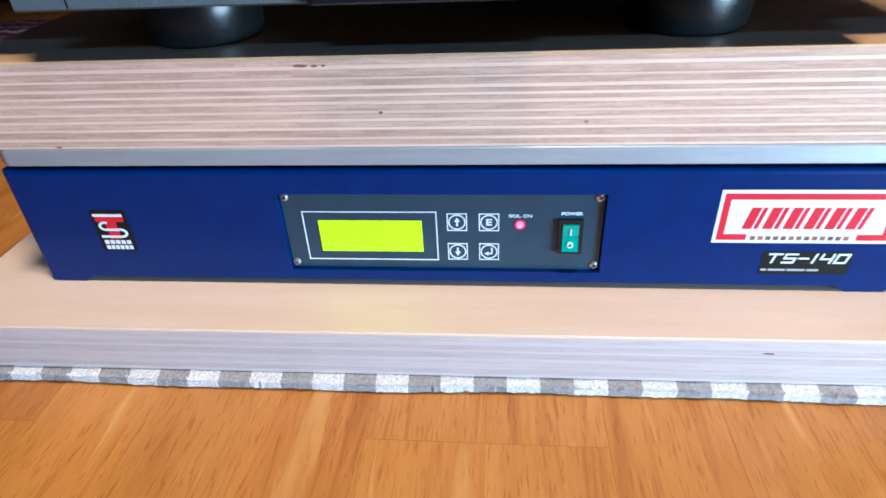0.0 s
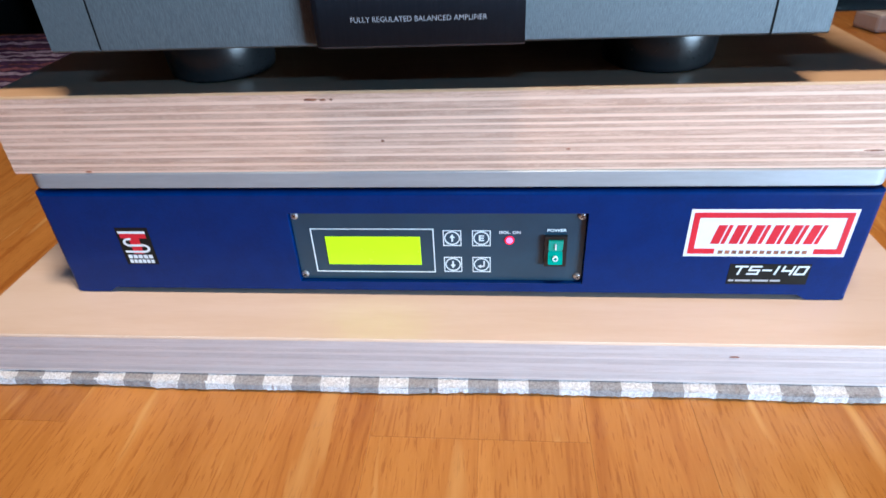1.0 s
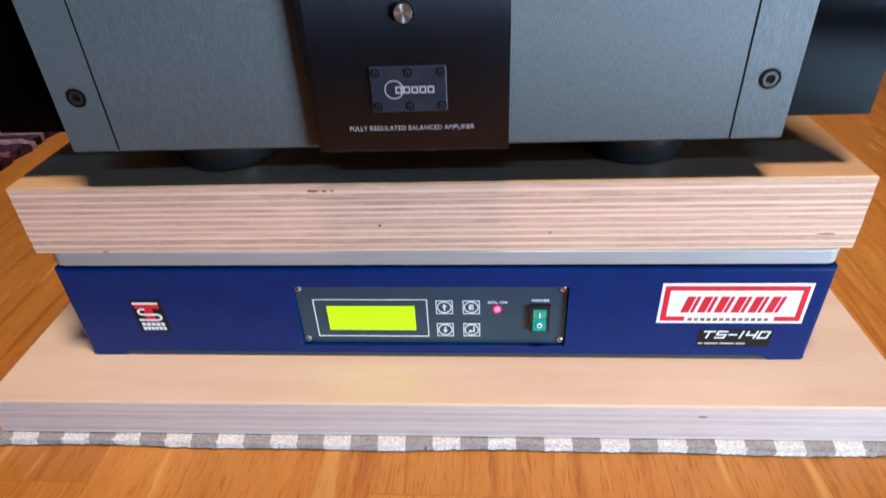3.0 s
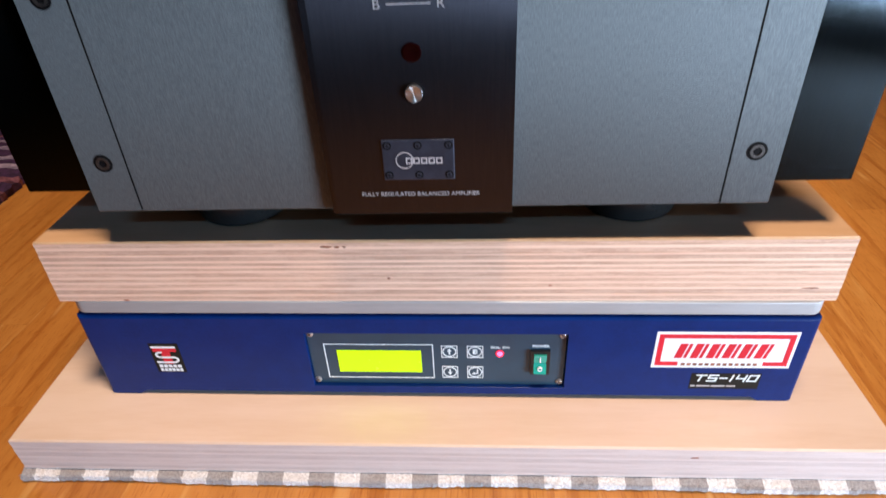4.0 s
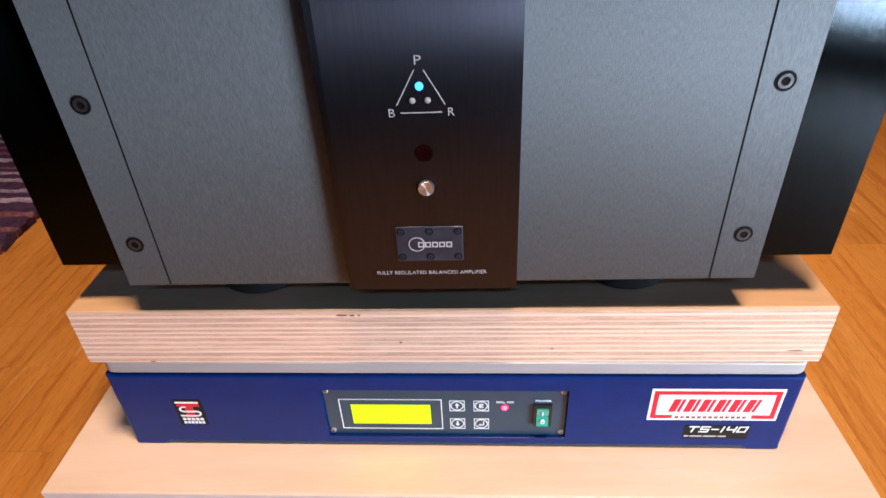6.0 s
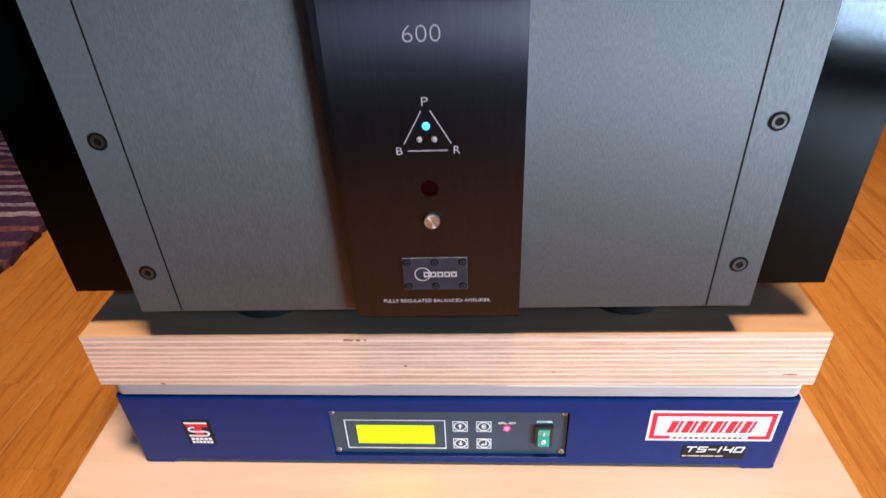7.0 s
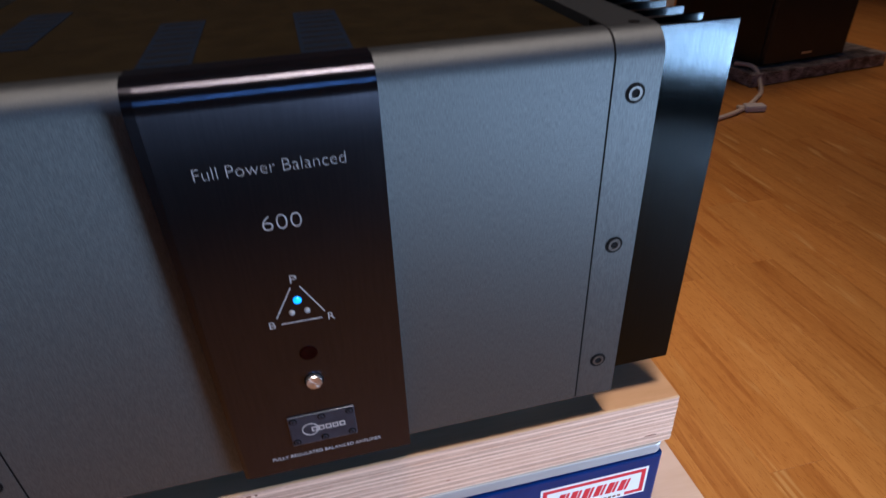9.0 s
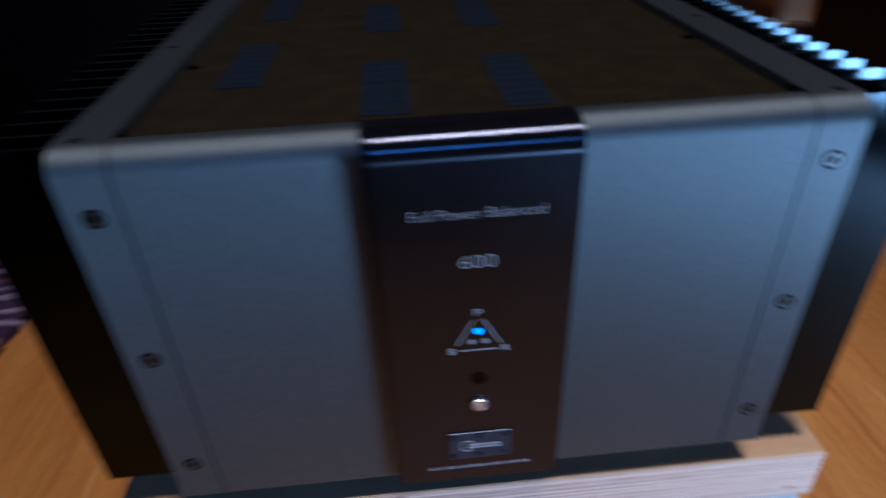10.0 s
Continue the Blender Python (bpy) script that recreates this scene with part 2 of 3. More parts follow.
def part(name, bm, mat, parent=None, label="", smooth=False, bevel=0.0):
    me = bpy.data.meshes.new(name)
    bmesh.ops.recalc_face_normals(bm, faces=bm.faces)
    if smooth:
        for f in bm.faces:
            f.smooth = True
    bm.to_mesh(me)
    bm.free()
    me.materials.append(mat)
    ob = new(name, me)
    if smooth:
        me.set_sharp_from_angle(angle=radians(35))
    ob.parent = parent
    if label:
        ob["label"] = label
    if bevel:
        bv = ob.modifiers.new("bevel", "BEVEL")
        bv.width, bv.segments, bv.limit_method, bv.angle_limit = bevel, 2, "ANGLE", radians(40)
    return ob


def box(x0, x1, y0, y1, z0, z1, bevel=0.0, seg=2, bm=None):
    made = bmesh.new()
    bmesh.ops.create_cube(made, size=1.0)
    for v in made.verts:
        v.co = ((x0 + x1) / 2 + v.co.x * (x1 - x0), (y0 + y1) / 2 + v.co.y * (y1 - y0), (z0 + z1) / 2 + v.co.z * (z1 - z0))
    if bevel:
        bmesh.ops.bevel(made, geom=made.edges[:], offset=bevel, segments=seg, affect="EDGES", profile=0.5)
    if bm is None:
        return made
    me = bpy.data.meshes.new("tmp")
    made.to_mesh(me)
    made.free()
    bm.from_mesh(me)
    bpy.data.meshes.remove(me)
    return bm


def prism(points, axis, a, b, bm=None):
    """A closed outline pushed from a to b along an axis. Points are the two other coordinates in x, y, z order."""
    bm = bm or bmesh.new()

    def at(p, s):
        return {"x": (s, p[0], p[1]), "y": (p[0], s, p[1]), "z": (p[0], p[1], s)}[axis]

    lo, hi = [bm.verts.new(at(p, a)) for p in points], [bm.verts.new(at(p, b)) for p in points]
    bm.faces.new(lo)
    bm.faces.new(hi[::-1])
    for i in range(len(points)):
        j = (i + 1) % len(points)
        bm.faces.new((lo[i], hi[i], hi[j], lo[j]))
    return bm


def arc(cx, cy, r, a0, a1, n):
    return [(cx + r * math.cos(radians(a0 + (a1 - a0) * i / n)), cy + r * math.sin(radians(a0 + (a1 - a0) * i / n))) for i in range(n + 1)]


def ring(cx, cz, r0, r1, y0, y1, n=28, axis="y"):
    """A flat ring (a disc if r0 is 0) that faces -y."""
    bm = bmesh.new()
    if r0 == 0:
        return prism(arc(cx, cz, r1, 0, 360 - 360 / n, n - 1), "y", y0, y1, bm)
    loops = [[bm.verts.new((cx + r * math.cos(2 * math.pi * i / n), y, cz + r * math.sin(2 * math.pi * i / n))) for i in range(n)]
             for r, y in ((r0, y0), (r1, y0), (r1, y1), (r0, y1))]
    for k in range(4):
        p, q = loops[k], loops[(k + 1) % 4]
        for i in range(n):
            bm.faces.new((p[i], p[(i + 1) % n], q[(i + 1) % n], q[i]))
    return bm


def lathe(profile, n=40):
    """Turned about z: (radius, height) pairs."""
    bm = bmesh.new()
    loops = [[bm.verts.new((r * math.cos(2 * math.pi * i / n), r * math.sin(2 * math.pi * i / n), z)) for i in range(n)] for r, z in profile]
    for p, q in zip(loops, loops[1:]):
        for i in range(n):
            bm.faces.new((p[i], p[(i + 1) % n], q[(i + 1) % n], q[i]))
    bm.faces.new(loops[0][::-1])
    bm.faces.new(loops[-1])
    return bm


def frame_ring(x0, x1, z0, z1, w, y0, y1, r=0.001):
    """A thin printed rectangle line."""
    bm = bmesh.new()
    for b in ((x0, x1, z0, z0 + w), (x0, x1, z1 - w, z1), (x0, x0 + w, z0 + w, z1 - w), (x1 - w, x1, z0 + w, z1 - w)):
        box(b[0], b[1], y0, y1, b[2], b[3], bm=bm)
    return bm


def bar(xa, za, xb, zb, w, y0, y1, bm=None):
    """A straight stroke between two points on a front face."""
    d = Vector((xb - xa, zb - za)).normalized()
    n = Vector((-d.y, d.x)) * w / 2
    return prism([(xa + n.x, za + n.y), (xb + n.x, zb + n.y), (xb - n.x, zb - n.y), (xa - n.x, za - n.y)], "y", y0, y1, bm)


def writing(text, x0, x1, z, height, y, mat, parent, name="lettering", shear=0.0, bold=0.0, depth=0.0002):
    """Raised letters on a face that looks to -y, from x0 to x1, standing on z."""
    cu = bpy.data.curves.new("text", "FONT")
    cu.body, cu.shear, cu.offset, cu.extrude, cu.resolution_u = text, shear, bold, 0.01, 3
    tmp = bpy.data.objects.new("text", cu)
    scene.collection.objects.link(tmp)
    bpy.context.view_layer.update()
    me = bpy.data.meshes.new_from_object(tmp.evaluated_get(bpy.context.evaluated_depsgraph_get()))
    bpy.data.objects.remove(tmp)
    co = np.array([v.co[:] for v in me.vertices])
    lo, hi = co.min(0), co.max(0)
    for v in me.vertices:
        v.co = (x0 + (v.co.x - lo[0]) / (hi[0] - lo[0]) * (x1 - x0), y - depth * (0.5 + v.co.z / 0.02), z + (v.co.y - lo[1]) / (hi[1] - lo[1]) * height)
    me.materials.clear()
    me.materials.append(mat)
    me.name = name
    ob = new(name, me)
    ob.parent = parent
    return ob


# ---- room ----
X0, X1, Y0, Y1, ZC = -2.4, 2.4, -1.25, 2.5, 2.5
WX0, WX1, WZ0, WZ1 = -0.38, 0.38, 0.04, 0.22  # low opening, along the slanting wall
HX0, HX1, HZ0, HZ1 = -0.26, 0.36, 1.15, 1.41  # high opening in the south wall


def structure(name, bm, mat, label, category, **k):
    return tagged(part(name, bm, mat, None, **k), label, category, kind="structure")


structure("wall_north", box(X0 - 0.12, X1 + 0.12, Y1, Y1 + 0.12, -0.05, ZC), M_WALL, "plain warm painted room wall", "wall")


def pierced(xa, xb, y0, y1, x0, x1, z0, z1):
    """A wall along x from xa to xb with one opening through it."""
    bm = box(xa, x0, y0, y1, -0.05, ZC)
    box(x1, xb, y0, y1, -0.05, ZC, bm=bm)
    box(x0, x1, y0, y1, z1, ZC, bm=bm)
    return box(x0, x1, y0, y1, -0.05, z0, bm=bm)


structure("wall_south", pierced(X0 - 0.12, 0.80, Y0 - 0.12, Y0, HX0, HX1, HZ0, HZ1), M_WALL, "painted room wall with a high window opening", "wall")
structure("wall_slant", pierced(-0.60, 2.20, -0.12, 0.0, WX0, WX1, WZ0, WZ1), M_WALL, "added unseen slanting painted wall with a low window opening", "wall").matrix_world = SLANT
structure("wall_west", box(X0 - 0.12, X0, Y0, Y1, -0.05, ZC), M_WALL, "plain warm painted room wall", "wall")
structure("wall_east", box(X1, X1 + 0.12, 0.9, Y1, -0.05, ZC), M_WALL, "plain warm painted room wall", "wall")
structure("ceiling", box(X0 - 0.12, X1 + 0.12, Y0 - 0.12, Y1 + 0.12, ZC, ZC + 0.1), M_CEIL, "plain off-white painted ceiling", "ceiling")

# ---- loudspeaker, its slab and the things behind the amplifier ----
slab_m = pose(1.33, 1.222, 0, 0, 0, 6)


def stone_slab():
    t = thing("stone_slab", "mottled brown and grey stone slab on the parquet floor", "slab", slab_m)
    bm = box(-0.235, 0.215, -0.175, 0.32, 0.0, 0.034)
    bmesh.ops.subdivide_edges(bm, edges=bm.edges[:], cuts=7, use_grid_fill=True)
    for v in bm.verts:
        v.co += 0.004 * noise.noise_vector(v.co * 25)
        v.co.z = max(v.co.z, 0.0)
    part("slab", bm, M_STONE, t, bevel=0.003)


def loudspeaker():
    t = thing("loudspeaker", "black floor-standing loudspeaker on a stone slab", "speaker", slab_m @ pose(-0.05, -0.018, 0.0375))
    part("cabinet", box(-0.135, 0.135, -0.115, 0.24, 0, 1.02, 0.004), M_SPEAKER, t)
    part("grille", box(-0.133, 0.133, -0.129, -0.1152, 0.004, 1.0, 0.004), M_BLACK, t, "black cloth grille")
    part("logo_plate", box(-0.015, 0.017, -0.1305, -0.1292, 0.020, 0.026), M_SCREW, t, "small silver name plate")


stone_slab()
loudspeaker()


def cable(name, label, pts, r, mat):
    cu = bpy.data.curves.new(name, "CURVE")
    cu.dimensions, cu.bevel_depth, cu.bevel_resolution, cu.resolution_u = "3D", r, 3, 8
    sp = cu.splines.new("BEZIER")
    sp.bezier_points.add(len(pts) - 1)
    for p, co in zip(sp.bezier_points, pts):
        p.co, p.handle_left_type, p.handle_right_type = co, "AUTO", "AUTO"
    cu.materials.append(mat)
    return tagged(new(name, cu), label, "cable")


cable("mains_cable", "cream mains cable looped on the parquet floor",
      [(1.115, 1.10, 0.042), (1.135, 1.055, 0.042), (1.13, 1.01, 0.010), (1.06, 0.935, 0.006), (0.96, 0.873, 0.006), (0.86, 0.845, 0.006), (0.76, 0.82, 0.006)], 0.0055, M_CABLE)


def plug():
    t = thing("mains_plug", "white plastic mains connector lying on the floor", "plug", pose(1.02, 0.885, 0, 0, 0, -14))
    part("shell", box(-0.024, 0.024, -0.013, 0.013, 0.0, 0.016, 0.005), M_PLUG, t)
    part("collar", box(-0.039, -0.0242, -0.008, 0.008, 0.003, 0.013, 0.003), M_CABLE, t)


plug()


def power_strip():
    t = thing("socket_strip", "pale plastic socket strip lying on the floor", "power strip", pose(0.70, 0.80, 0, 0, 0, 15))
    part("housing", box(-0.06, 0.06, -0.028, 0.028, 0, 0.03, 0.006), M_PLUG, t)
    for i in range(2):
        bm = ring(0, 0, 0.010, 0.018, -0.0008, 0.0008)
        s = part("socket", bm, M_CABLE, t)
        s.matrix_basis = pose(-0.028 + 0.056 * i, 0, 0.0308, 90)


power_strip()


def small_box():
    t = thing("wooden_block", "small pale reddish wooden block on the floor", "block", pose(1.25, 1.60, 0, 0, 0, -18))
    part("body", box(-0.06, 0.06, -0.05, 0.05, 0, 0.06, 0.003), M_BROWN, t)


small_box()


def white_post():
    t = thing("white_post", "white painted upright post standing on the floor", "post", pose(1.34, 1.86, 0))
    part("post", box(-0.045, 0.045, -0.03, 0.03, 0.012, 1.6, 0.005), M_FRAME, t)
    part("foot", box(-0.06, 0.06, -0.05, 0.05, 0, 0.0118, 0.003), M_FRAME, t)


white_post()


# made-up cabinet shape that fills an unidentified black area behind the rug
def build_filler():
    t = thing("filler_cabinet", "made-up low black cabinet filling a black area behind the rug", "cabinet", pose(-1.06, 1.1, 0))
    part("plinth", box(-0.62, 0.62, 0.03, 0.42, 0, 0.05), M_BLACK, t)
    part("body", box(-0.64, 0.64, 0.02, 0.44, 0.0502, 0.56, 0.003), M_SPEAKER, t)
    for x in (-0.64, 0.002):
        d = part("door", box(x + 0.002, x + 0.636, 0.0, 0.0198, 0.054, 0.556, 0.002), M_SPEAKER, t)
        part("handle", box(x + 0.30, x + 0.33, -0.012, -0.0002, 0.47, 0.48, 0.002), M_BLACK, d)


build_filler()


def striped_rug():
    t = thing("striped_rug", "shaggy purple rug with pale and pink stripes", "rug", pose(-0.605, 0, 0, 0, 0, 0))
    rnd = random.Random(5)
    y, k = -0.12, 0
    while y < 0.86:
        w = rnd.uniform(0.012, 0.034) if k % 2 == 0 else rnd.uniform(0.005, 0.011)
        mat = M_STRIPES[0] if k % 2 == 0 else M_STRIPES[1 if rnd.random() < 0.6 else 2]
        bm = bmesh.new()
        n, c = 90, 4
        grid = [[bm.verts.new((-1.1 * i / n + (rnd.uniform(-0.006, 0.004) if i == 0 else 0), y + w * j / c + rnd.uniform(-0.0012, 0.0012),
                               0.009 + 0.005 * math.sin(math.pi * j / c) + rnd.uniform(-0.002, 0.002))) for j in range(c + 1)] for i in range(n + 1)]
        low = [[bm.verts.new((grid[i][j].co.x, grid[i][j].co.y, 0.0005)) for j in (0, c)] for i in range(n + 1)]
        for i in range(n):
            for j in range(c):
                bm.faces.new((grid[i][j], grid[i][j + 1], grid[i + 1][j + 1], grid[i + 1][j]))
            bm.faces.new((grid[i][0], grid[i + 1][0], low[i + 1][0], low[i][0]))
            bm.faces.new((grid[i][c], low[i][1], low[i + 1][1], grid[i + 1][c]))
        for i in (0, n):
            bm.faces.new([*grid[i], low[i][1], low[i][0]])
        part("stripe", bm, mat, t, smooth=True)
        y += w
        k += 1


striped_rug()


# ---- stack: checked rug, lower board, isolator, upper board ----
def checked_rug():
    m = pose(0, 0, 0, 0, 0, 0.35)
    t = thing("checked_rug", "grey and white checked woven rug under the lower board", "rug", m)
    rnd = random.Random(2)
    bm = bmesh.new()
    nx, prof = 330, [(-0.0415, 0.0088), (-0.0448, 0.0072), (-0.0488, 0.0058), (-0.0492, 0.002), (-0.0472, 0.0002)]
    rows = []
    for i in range(nx + 1):
        x = -0.306 + 0.612 * i / nx
        sag = 0.0008 * math.sin(x * 19) + 0.0006 * math.sin(x * 47)
        rows.append([bm.verts.new((x, y + (sag + rnd.uniform(-0.0006, 0.0005) if 0 < k else 0), z + (rnd.uniform(-0.0004, 0.0004) if 0 < k < 4 else 0)))
                     for k, (y, z) in enumerate(prof)] + [bm.verts.new((x, 0.55, 0.0002)), bm.verts.new((x, 0.55, 0.0088))])
    for p, q in zip(rows, rows[1:]):
        for k in range(len(p)):
            j = (k + 1) % len(p)
            bm.faces.new((p[k], q[k], q[j], p[j]))
    bm.faces.new(rows[0])
    bm.faces.new(rows[-1][::-1])
    part("weave", bm, M_CHECK, t, smooth=True)
    bm = bmesh.new()
    for i in range(2600):
        x, a = rnd.uniform(-0.305, 0.305), radians(rnd.uniform(150, 265))
        root = Vector((x, -0.0462 + 0.0026 * math.cos(a) + 0.0008 * math.sin(x * 19), max(0.0006, 0.0045 + 0.0038 * math.sin(a - 1.2))))
        tip = root + Vector((rnd.uniform(-0.0012, 0.0012), -rnd.uniform(0.0006, 0.0022), rnd.uniform(-0.0010, 0.0008)))
        tip.z = max(tip.z, 0.0003)
        w = 0.00035
        vs = [bm.verts.new(root + Vector(q)) for q in ((-w, 0, 0), (w, 0, 0), (0, 0, w))] + [bm.verts.new(tip)]
        for f in ((0, 1, 3), (1, 2, 3), (2, 0, 3)):
            bm.faces.new([vs[k] for k in f])
    tagged(part("fuzz", bm, M_CHECK, t), kind="stuff")


def plywood(name, label, m, x0, x1, y1, z0, z1, plies, light, dark, seed, veneer):
    t = thing(name, label, "board", m)
    rnd = random.Random(seed)
    weights = [0.6] + [rnd.uniform(0.72, 1.28) * (0.72 if k % 2 == 0 else 1.28) for k in range(1, plies - 1)] + [0.6]
    z = z0
    for k, w in enumerate(weights):
        h = w / sum(weights) * (z1 - z0)
        d = rnd.uniform(0.0, 0.00035)
        top = k == plies - 1
        bm = box(x0 + d, x1 - d, d, y1 - d, z + 0.00004, z + h - 0.00004)
        if top:
            bmesh.ops.bevel(bm, geom=[e for e in bm.edges if all(v.co.z > z + h / 2 for v in e.verts)], offset=0.0007, segments=2, affect="EDGES")
        part("ply", bm, veneer if top else (light if k % 2 == 0 else dark), t, "pale birch face veneer" if top else "")
        z += h
    return t


def knot(t, x, z, w, h):
    rnd = random.Random(int(abs(x) * 1e4))
    pts = [(x + w / 2 * math.cos(a) * rnd.uniform(0.6, 1), z + h / 2 * math.sin(a) * rnd.uniform(0.6, 1)) for a in np.linspace(0, 2 * math.pi, 13)[:-1]]
    part("knot", prism(pts, "y", -0.0003, 0.0004), M_KNOT, t, "dark knot")


checked_rug()
lower = plywood("lower_board", "pale birch plywood base board with greyed edges on a rug", pose(0, -0.0435, 0, 0, 0, 0.35), -0.304, 0.304, 0.6, 0.0092, 0.0398, 11, M_GREY_LIGHT, M_GREY_DARK, 3, M_BIRCH)
knot(lower, 0.1735, 0.0304, 0.0065, 0.0010)

B = pose(0, 0, 0)  # isolator
iso = thing("vibration_isolator", "dark blue metal vibration isolation table with a lit display", "isolator", B)
FY = 0.0085
outer = [(-0.25, 0.0447), (-0.2487, 0.0415), (-0.2455, 0.0402), (-0.2265, 0.0402), (-0.221, 0.0438), (0.2205, 0.0438), (0.226, 0.0402), (0.2455, 0.0402), (0.2487, 0.0415), (0.25, 0.0447), (0.25, 0.1165), (-0.25, 0.1165)]
PX0, PX1, PZ0, PZ1 = -0.0915, 0.0895, 0.0505, 0.1015
bm = bmesh.new()
ov = [bm.verts.new((x, 0.0, z)) for x, z in outer]
iv = [bm.verts.new((x, 0.0, z)) for x, z in ((PX0, PZ0), (PX1, PZ0), (PX1, PZ1), (PX0, PZ1))]
es = [bm.edges.new((loop[i], loop[(i + 1) % len(loop)])) for loop in (ov, iv) for i in range(len(loop))]
bmesh.ops.triangle_fill(bm, edges=es, use_beauty=True)
for v in bmesh.ops.extrude_face_region(bm, geom=bm.faces[:])["geom"]:
    if isinstance(v, bmesh.types.BMVert):
        v.co.y += FY
top_edge = [e for e in bm.edges if all(abs(v.co.y) < 1e-6 for v in e.verts) and (all(abs(v.co.z - 0.1165) < 1e-6 for v in e.verts) or all(abs(abs(v.co.x) - 0.25) < 1e-6 for v in e.verts))]
bmesh.ops.bevel(bm, geom=top_edge, offset=0.003, segments=6, profile=0.5, affect="EDGES")
part("front_plate", bm, M_BLUE, iso, bevel=0.0009)
bm = box(-0.2495, 0.2495, FY + 0.0004, 0.40, 0.0445, 0.1162, 0.001)
part("housing", bm, M_BLUE, iso)
for sx in (-1, 1):
    part("foot_pad", box(min(sx * 0.2225, sx * 0.2495), max(sx * 0.2225, sx * 0.2495), 0.36, 0.399, 0.0402, 0.0443), M_BLUE, iso)
# inset fill whose near-black colour stands for the shade under the top plate
part("spacer", box(-0.243, 0.243, 0.006, 0.394, 0.1167, 0.1187), M_GAP, iso, "black fill painted as the gap shade")
r = 0.009
plate = arc(0.25 - r, r, r, -90, 0, 6) + arc(0.25 - r, 0.40 - r, r, 0, 90, 6) + arc(-0.25 + r, 0.40 - r, r, 90, 180, 6) + arc(-0.25 + r, r, r, 180, 270, 6)
part("top_plate", prism(plate, "z", 0.1190, 0.1292), M_SILVER, iso, "satin aluminium top plate", smooth=True, bevel=0.0008)

# control panel, set back in the front plate
PY = 0.0030
panel = part("control_panel", box(PX0 + 0.0005, PX1 - 0.0005, PY, FY, PZ0 + 0.0005, PZ1 - 0.0005), M_PANEL, iso, "grey-blue control panel")
part("display_border", frame_ring(-0.0803, -0.0028, 0.0565, 0.0893, 0.0007, PY - 0.0003, PY), M_PRINT, panel)
part("display", box(-0.0715, -0.0115, PY - 0.0006, PY, 0.0625, 0.0835, 0.0002, 1), M_LCD, panel, "glowing yellow-green display")
for bx, bz, what in ((0.0085, 0.0825, "up"), (0.0265, 0.0825, "E"), (0.0085, 0.0628, "down"), (0.0265, 0.0628, "enter")):
    bm = frame_ring(bx - 0.0057, bx + 0.0057, bz - 0.0057, bz + 0.0057, 0.0006, PY - 0.0003, PY)
    me = bpy.data.meshes.new("tmp")
    rg = ring(bx, bz, 0.0042, 0.0049, PY - 0.0003, PY, 24)
    rg.to_mesh(me)
    rg.free()
    bm.from_mesh(me)
    bpy.data.meshes.remove(me)
    y0, y1 = PY - 0.0003, PY
    if what in ("up", "down"):
        s = 1 if what == "up" else -1
        bar(bx, bz - s * 0.0026, bx, bz + s * 0.0002, 0.0011, y0, y1, bm)
        prism([(bx - 0.0016, bz + s * 0.0002), (bx + 0.0016, bz + s * 0.0002), (bx, bz + s * 0.0029)], "y", y0, y1, bm)
    elif what == "enter":
        bar(bx + 0.0016, bz + 0.0027, bx + 0.0016, bz - 0.0018, 0.001, y0, y1, bm)
        bar(bx + 0.0021, bz - 0.0013, bx - 0.0004, bz - 0.0013, 0.001, y0, y1, bm)
        prism([(bx - 0.0003, bz - 0.0028), (bx - 0.0003, bz + 0.0002), (bx - 0.0025, bz - 0.0013)], "y", y0, y1, bm)
    key = part("key", bm, M_PRINT, panel, "white printed membrane key")
    if what == "E":
        writing("E", bx - 0.0016, bx + 0.0017, bz - 0.0021, 0.0042, PY, M_PRINT, panel, bold=0.03)
part("led", lathe([(0.0021, 0), (0.0021, 0.0008), (0.0014, 0.0018), (0.0005, 0.0021)], 16), M_REDLED, panel, "lit red indicator").matrix_basis = pose(0.0437, PY, 0.0812, 90)
# flat ring added as the led's halo
part("led_rim", ring(0.0437, 0.0812, 0.00215, 0.0030, PY - 0.0005, PY, 20), M_REDHALO, panel, "painted red halo round the led")
writing("ISOL. ON", 0.0375, 0.0503, 0.0857, 0.0020, PY, M_PRINT, panel, bold=0.02)
writing("POWER", 0.0663, 0.0780, 0.0872, 0.0021, PY, M_PRINT, panel, bold=0.03)
sw = part("switch", frame_ring(0.0650, 0.0784, 0.0636, 0.0852, 0.0026, PY - 0.0028, PY), M_BLACK, panel, "black switch bezel")
# rocker: two faces meeting in a shallow valley
bm = prism([(PY, 0.0668), (PY - 0.0056, 0.0668), (PY - 0.0026, 0.0748), (PY - 0.0042, 0.0829), (PY, 0.0829)], "x", 0.0673, 0.0760)
rk = part("rocker", bm, M_GREEN, panel, "lit green rocker")
part("rocker_mark", bar(0.0716, 0.0768, 0.0716, 0.0806, 0.0007, PY - 0.0044, PY - 0.0024), M_PRINT, panel)
part("rocker_mark", ring(0.0716, 0.0705, 0.0011, 0.0017, PY - 0.0052, PY - 0.003, 18), M_PRINT, panel)
